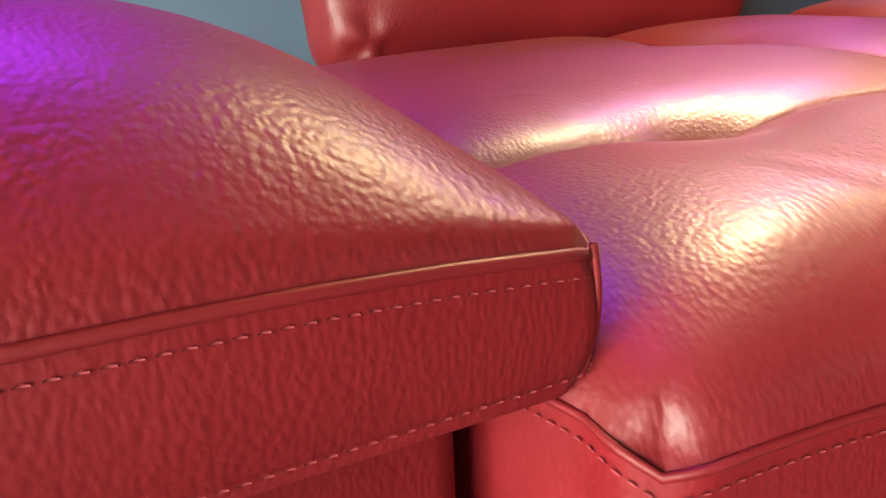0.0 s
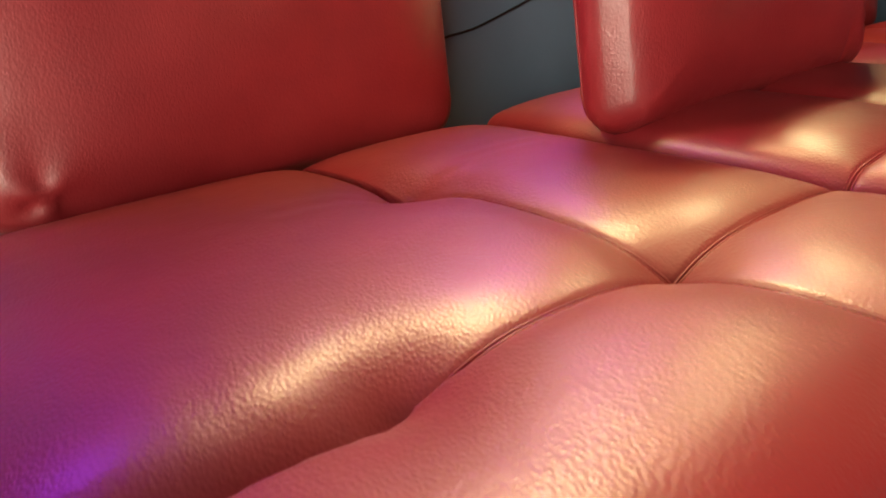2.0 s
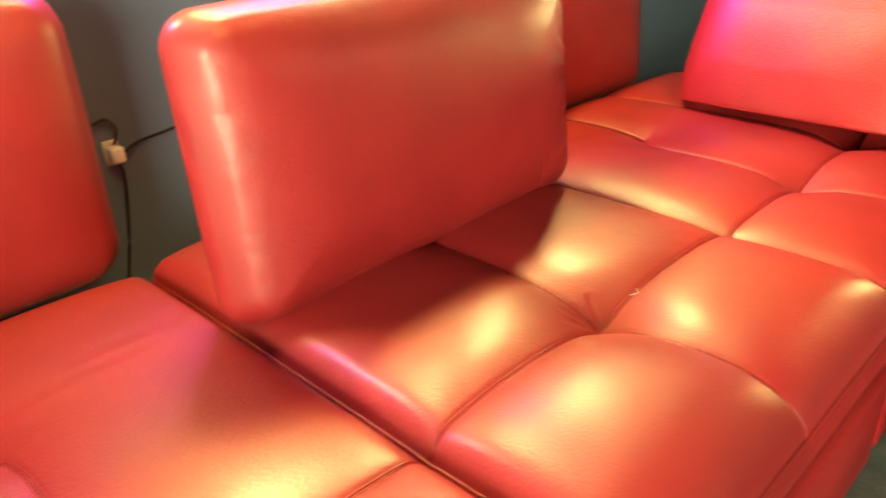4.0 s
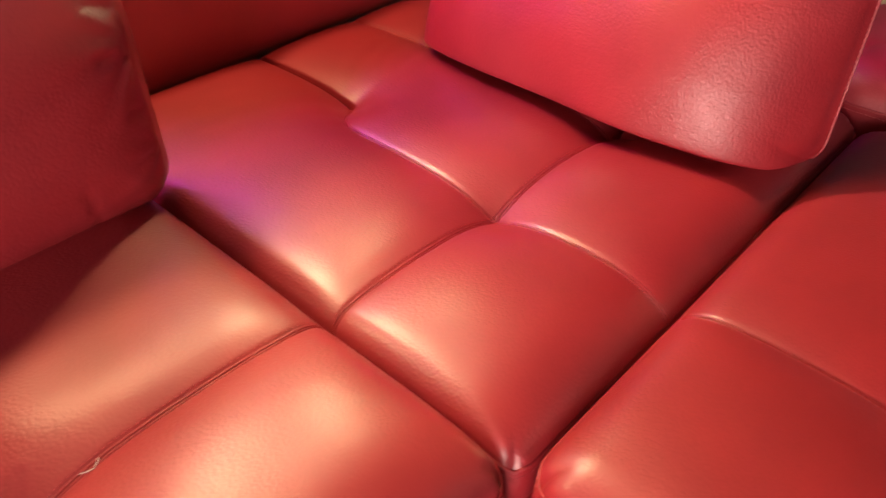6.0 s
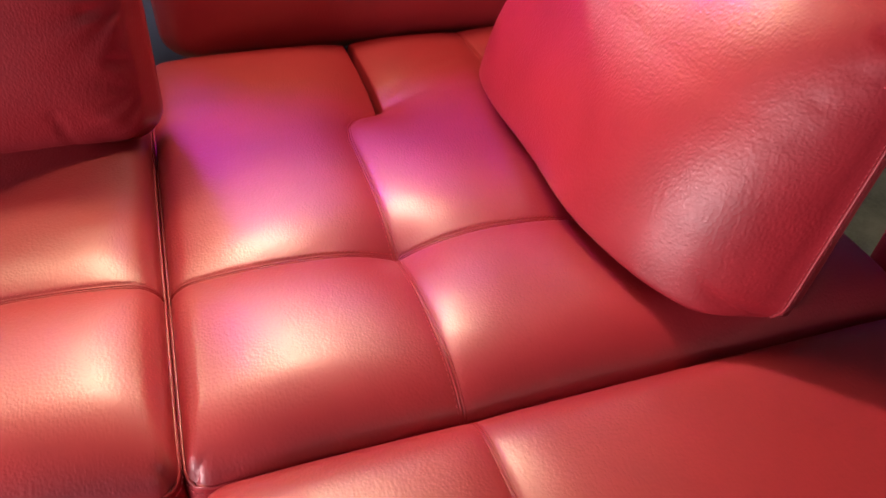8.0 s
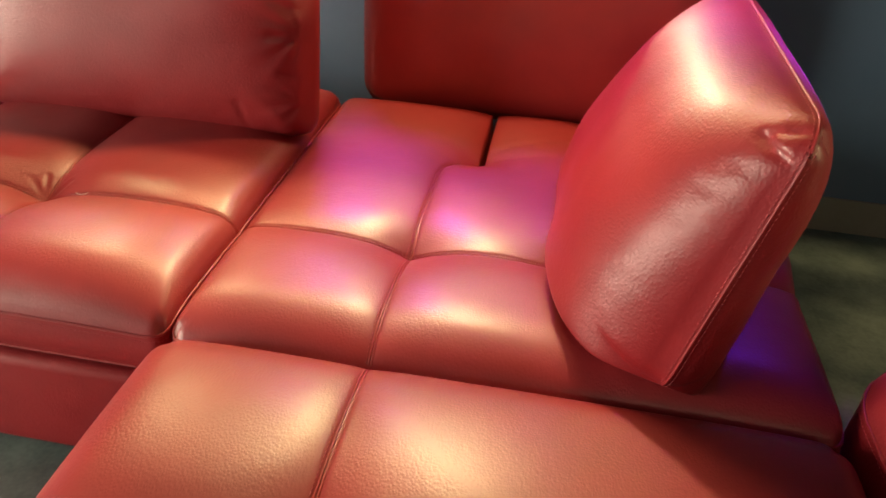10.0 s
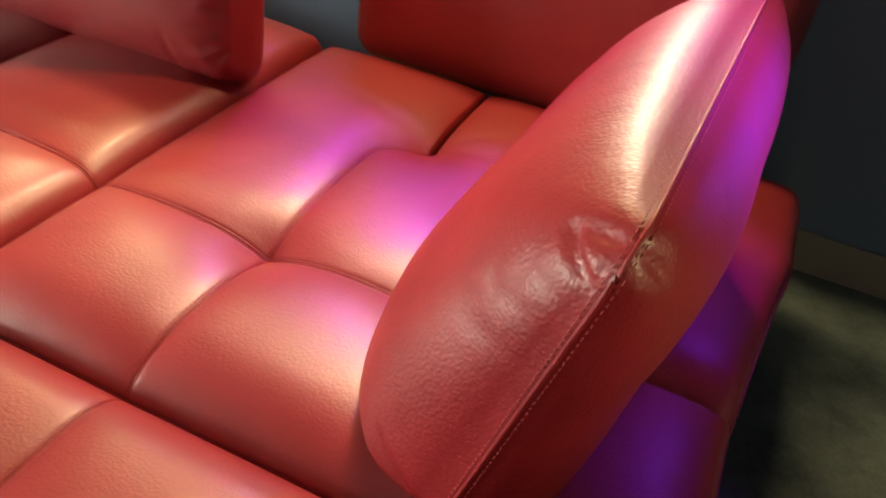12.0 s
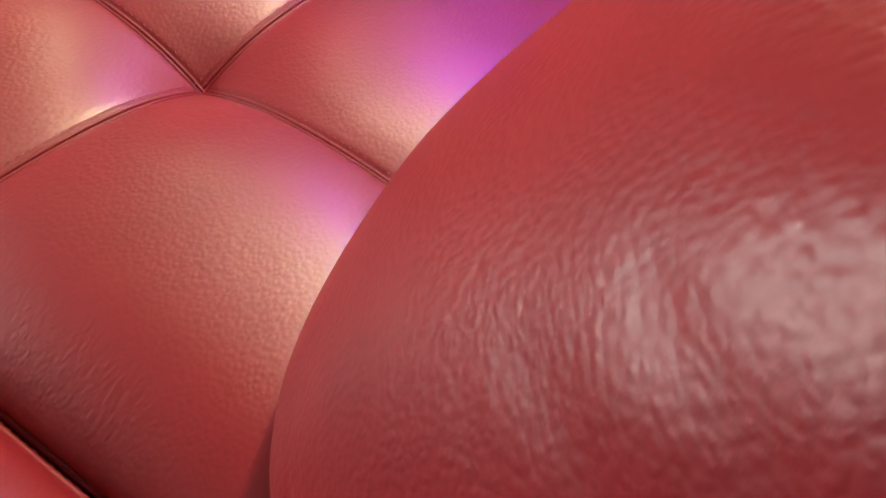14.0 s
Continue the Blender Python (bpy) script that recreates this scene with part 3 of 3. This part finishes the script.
    if rim > 0.01:
        mesh_part("seam_welt", *tube(resample(np.r_[ringb, ringb[:1]], 0.012)[:-1], 0.0022, 6, True), WELT, ob)
    else:
        keep = (ringf + ringb) / 2 + away * 0.001
        keep = keep[nu - 1 : nu - 1 + 2 * nv + nu - 3] if flat_base else keep
        mesh_part("seam_welt", *tube(resample(keep, 0.01), 0.0025, 6), WELT, ob)
        side = resample(keep, 0.01)
        rowset = [stitches(side + (0, sgn * 0.007, -0.002)) for sgn in (-1, 1)]
        tagged(mesh_part("stitching", *joined(rowset), THREAD, ob), kind="stuff")
    return ob


def upright_axes(origin, width_axis, up_axis):
    w, up = Vector(width_axis).normalized(), Vector(up_axis).normalized()
    depth = up.cross(w).normalized()
    w = depth.cross(up).normalized()
    m = Matrix((w, depth, up)).transposed().to_4x4()
    return Matrix.Translation(origin) @ m


BACKS = "loose back cushions of the sofa"
pillow("back_cushion", "red leather back cushion standing behind the end seat", BACKS, upright_axes((-1.35, 0.925, 0.395), (1, 0, 0), (0, 0.08, 1)), 0.925, 0.945, 0.536, 0.12, rim=0.06, corner=0.07, seed=3.0, pleats=[(-0.84, 0.1, 0.012, 0.06, 3), (-1.0, 0.5, 0.005, 0.05, 9)])
pillow("back_cushion", "red leather back cushion standing on the middle seat", BACKS, upright_axes((-0.43, 0.446, 0.446), (1, 0.03, 0), (0, 0.09, 1)), 0.88, 0.88, 0.485, 0.128, rim=0.05, corner=0.055, grid=(96, 72), seed=6.0, notches=[(0.38, 0.42, 0.45, 0.4, 0.005, 0.006), (0.37, 0.34, 0.45, 0.31, 0.005, 0.007), (0.37, 0.26, 0.45, 0.235, 0.005, 0.007), (0.39, 0.17, 0.45, 0.15, 0.004, 0.006), (0.3, 0.02, 0.285, 0.09, 0.004, 0.006), (-0.45, 0.43, -0.4, 0.41, 0.0015, 0.007), (-0.45, 0.36, -0.41, 0.35, 0.0015, 0.007)], pucker=0.0025, pleats=[(1.0, 0.55, 0.006, 0.06, 11), (1.0, 0.2, 0.004, 0.05, 9)])
pillow("back_cushion", "red leather back cushion behind the split seat", BACKS, upright_axes((0.575, 0.915, 0.388), (1, 0, 0), (0, 0.08, 1)), 1.01, 1.03, 0.536, 0.12, rim=0.06, corner=0.06, seed=9.0)
pillow("arm_cushion", "red leather wedge cushion with central seam leaning as an armrest", "arm cushions", upright_axes((0.88, 0.1, 0.428), (0.04, 1, 0), (0.25, 0, 1)), 0.92, 0.87, 0.49, 0.205, rim=0.002, corner=0.055, seed=12.0, flat_base=True, grid=(100, 72),
       notches=[(-0.44, 0.428, -0.39, 0.437, 0.010, 0.007), (-0.44, 0.395, -0.4, 0.387, 0.0022, 0.008), (-0.44, 0.355, -0.39, 0.335, 0.0022, 0.01), (-0.44, 0.31, -0.4, 0.28, 0.002, 0.01)])


def back_rest_support(x0, x1):
    ob = thing("back_support", "black steel bracket holding the back cushion", "bracket")
    bm_part("ledge", box_bm(x0 + 0.1, x1 - 0.1, 0.97, 1.06, 0.36, 0.387, 0.004), UNDER, ob)
    for x in (x0 + 0.2, x1 - 0.2):
        bm_part("post", box_bm(x - 0.02, x + 0.02, 1.0, 1.04, 0, 0.36, 0.004), UNDER, ob)


back_rest_support(-1.78, -0.97)
back_rest_support(0.12, 1.04)

# ---- neighbouring seats ----
pouf = thing("pouf", "rounded red leather pouf beside the chaise", "pouf")
seat_p = Seat(1.205, 1.8, -1.05, -0.13, 0.455, crown=0.05, edge=(0.08, 0.05), corner=0.2, seed=21.0)
_, rows = seat_p.build(pouf, 0.06, [], [])
seat_p.seam_parts(pouf, rows)
for fx in (1.4, 1.62):
    for fy in (-0.85, -0.33):
        foot(pouf, fx, fy, 0.065)

ottoman = thing("ottoman", "cream leather ottoman with a seamed top on the floor", "ottoman")
bm_part("body", box_bm(1.85, 2.75, -0.75, 0.05, 0.03, 0.34, 0.05, 5), CREAM, ottoman)
bm_part("top_pad", box_bm(1.845, 2.755, -0.755, 0.055, 0.33, 0.4, 0.03, 5), CREAM, ottoman)
for fx in (1.95, 2.65):
    for fy in (-0.65, -0.05):
        foot(ottoman, fx, fy, 0.035)

# ---- cable, plug and card ----
plug = thing("power_plug", "white plastic plug in the wall socket", "plug", at=Matrix.Translation((-0.745, 1.15, 0.556)))
bm_part("socket_plate", box_bm(-0.018, 0.018, -0.008, -0.001, -0.03, 0.03, 0.003), WHITE, plug)
bm_part("plug_body", box_bm(-0.016, 0.016, -0.045, -0.008, -0.018, 0.02, 0.007, 3), WHITE, plug)


def wire(name, label, pts, radius=0.0035):
    p = [Vector(q) for q in pts]
    curve = []
    for k in range(len(p) - 1):
        a, b, c, d = p[max(k - 1, 0)], p[k], p[k + 1], p[min(k + 2, len(p) - 1)]
        for s in np.linspace(0, 1, 10, endpoint=False):
            curve.append(0.5 * ((2 * b) + (c - a) * s + (2 * a - 5 * b + 4 * c - d) * s**2 + (3 * b - a - 3 * c + d) * s**3))
    curve.append(p[-1])
    return tagged(mesh_part(name, *tube([tuple(q) for q in curve], radius, 8), BLACK), label, "cable")


wire("power_cable", "thin black cable strung along the wall", [(-0.722, 1.125, 0.556), (-0.68, 1.14, 0.568), (-0.58, 1.14, 0.58), (-0.432, 1.14, 0.618), (-0.33, 1.14, 0.645), (-0.2, 1.14, 0.66), (0.0, 1.14, 0.66)])
wire("power_cable", "thin black cable hanging from the wall socket", [(-0.745, 1.12, 0.58), (-0.73, 1.13, 0.61), (-0.745, 1.14, 0.635), (-0.775, 1.14, 0.63)])
wire("power_cable", "thin black cable hanging down to the floor", [(-0.745, 1.12, 0.54), (-0.735, 1.13, 0.49), (-0.75, 1.14, 0.36), (-0.8, 1.13, 0.15), (-0.81, 1.1, 0.006), (-0.9, 1.0, 0.006)])

card = thing("display_card", "glossy printed display card pinned on the back cushion", "card", at=upright_axes((-1.365, 0.835, 0.812), (1, 0, 0), (0, 0.12, 1)))
bm_part("card_sheet", box_bm(-0.08, 0.08, 0.0, 0.003, 0, 0.13, 0.0008, 1), PAPER, card, smooth=False)
bm_part("printed_picture", box_bm(-0.076, 0.072, -0.0008, 0, 0.008, 0.126, 0), PRINT, card, "pale grey printed picture", smooth=False)
for xa, xb, za, zb, ink in ((-0.07, -0.03, 0.05, 0.12, INK), (-0.02, 0.03, 0.075, 0.12, PAPER), (0.0, 0.05, 0.02, 0.05, INK), (-0.06, -0.01, 0.015, 0.04, PAPER)):
    bm_part("printed_shape", box_bm(xa, xb, -0.0014, -0.0009, za, zb, 0), ink, card, smooth=False)
bm_part("printed_strip", box_bm(0.0735, 0.079, -0.0012, 0, 0.003, 0.127, 0), ORANGE_INK, card, "brown printed edge", smooth=False)

# ---- lint on the seats ----
lint = thing("lint_thread", "short white lint thread lying on the middle seat", "lint", at=Matrix.Translation((-0.357, -0.008, float(seat_m.height(-0.357, -0.008)) + 0.001)))
mesh_part("thread", *tube([(-0.012, 0.004, 0.0012), (-0.005, 0.0, 0.002), (0.003, -0.001, 0.0012), (0.01, 0.005, 0.001), (0.013, 0.009, 0.002)], 0.0006, 5), WHITE, lint)
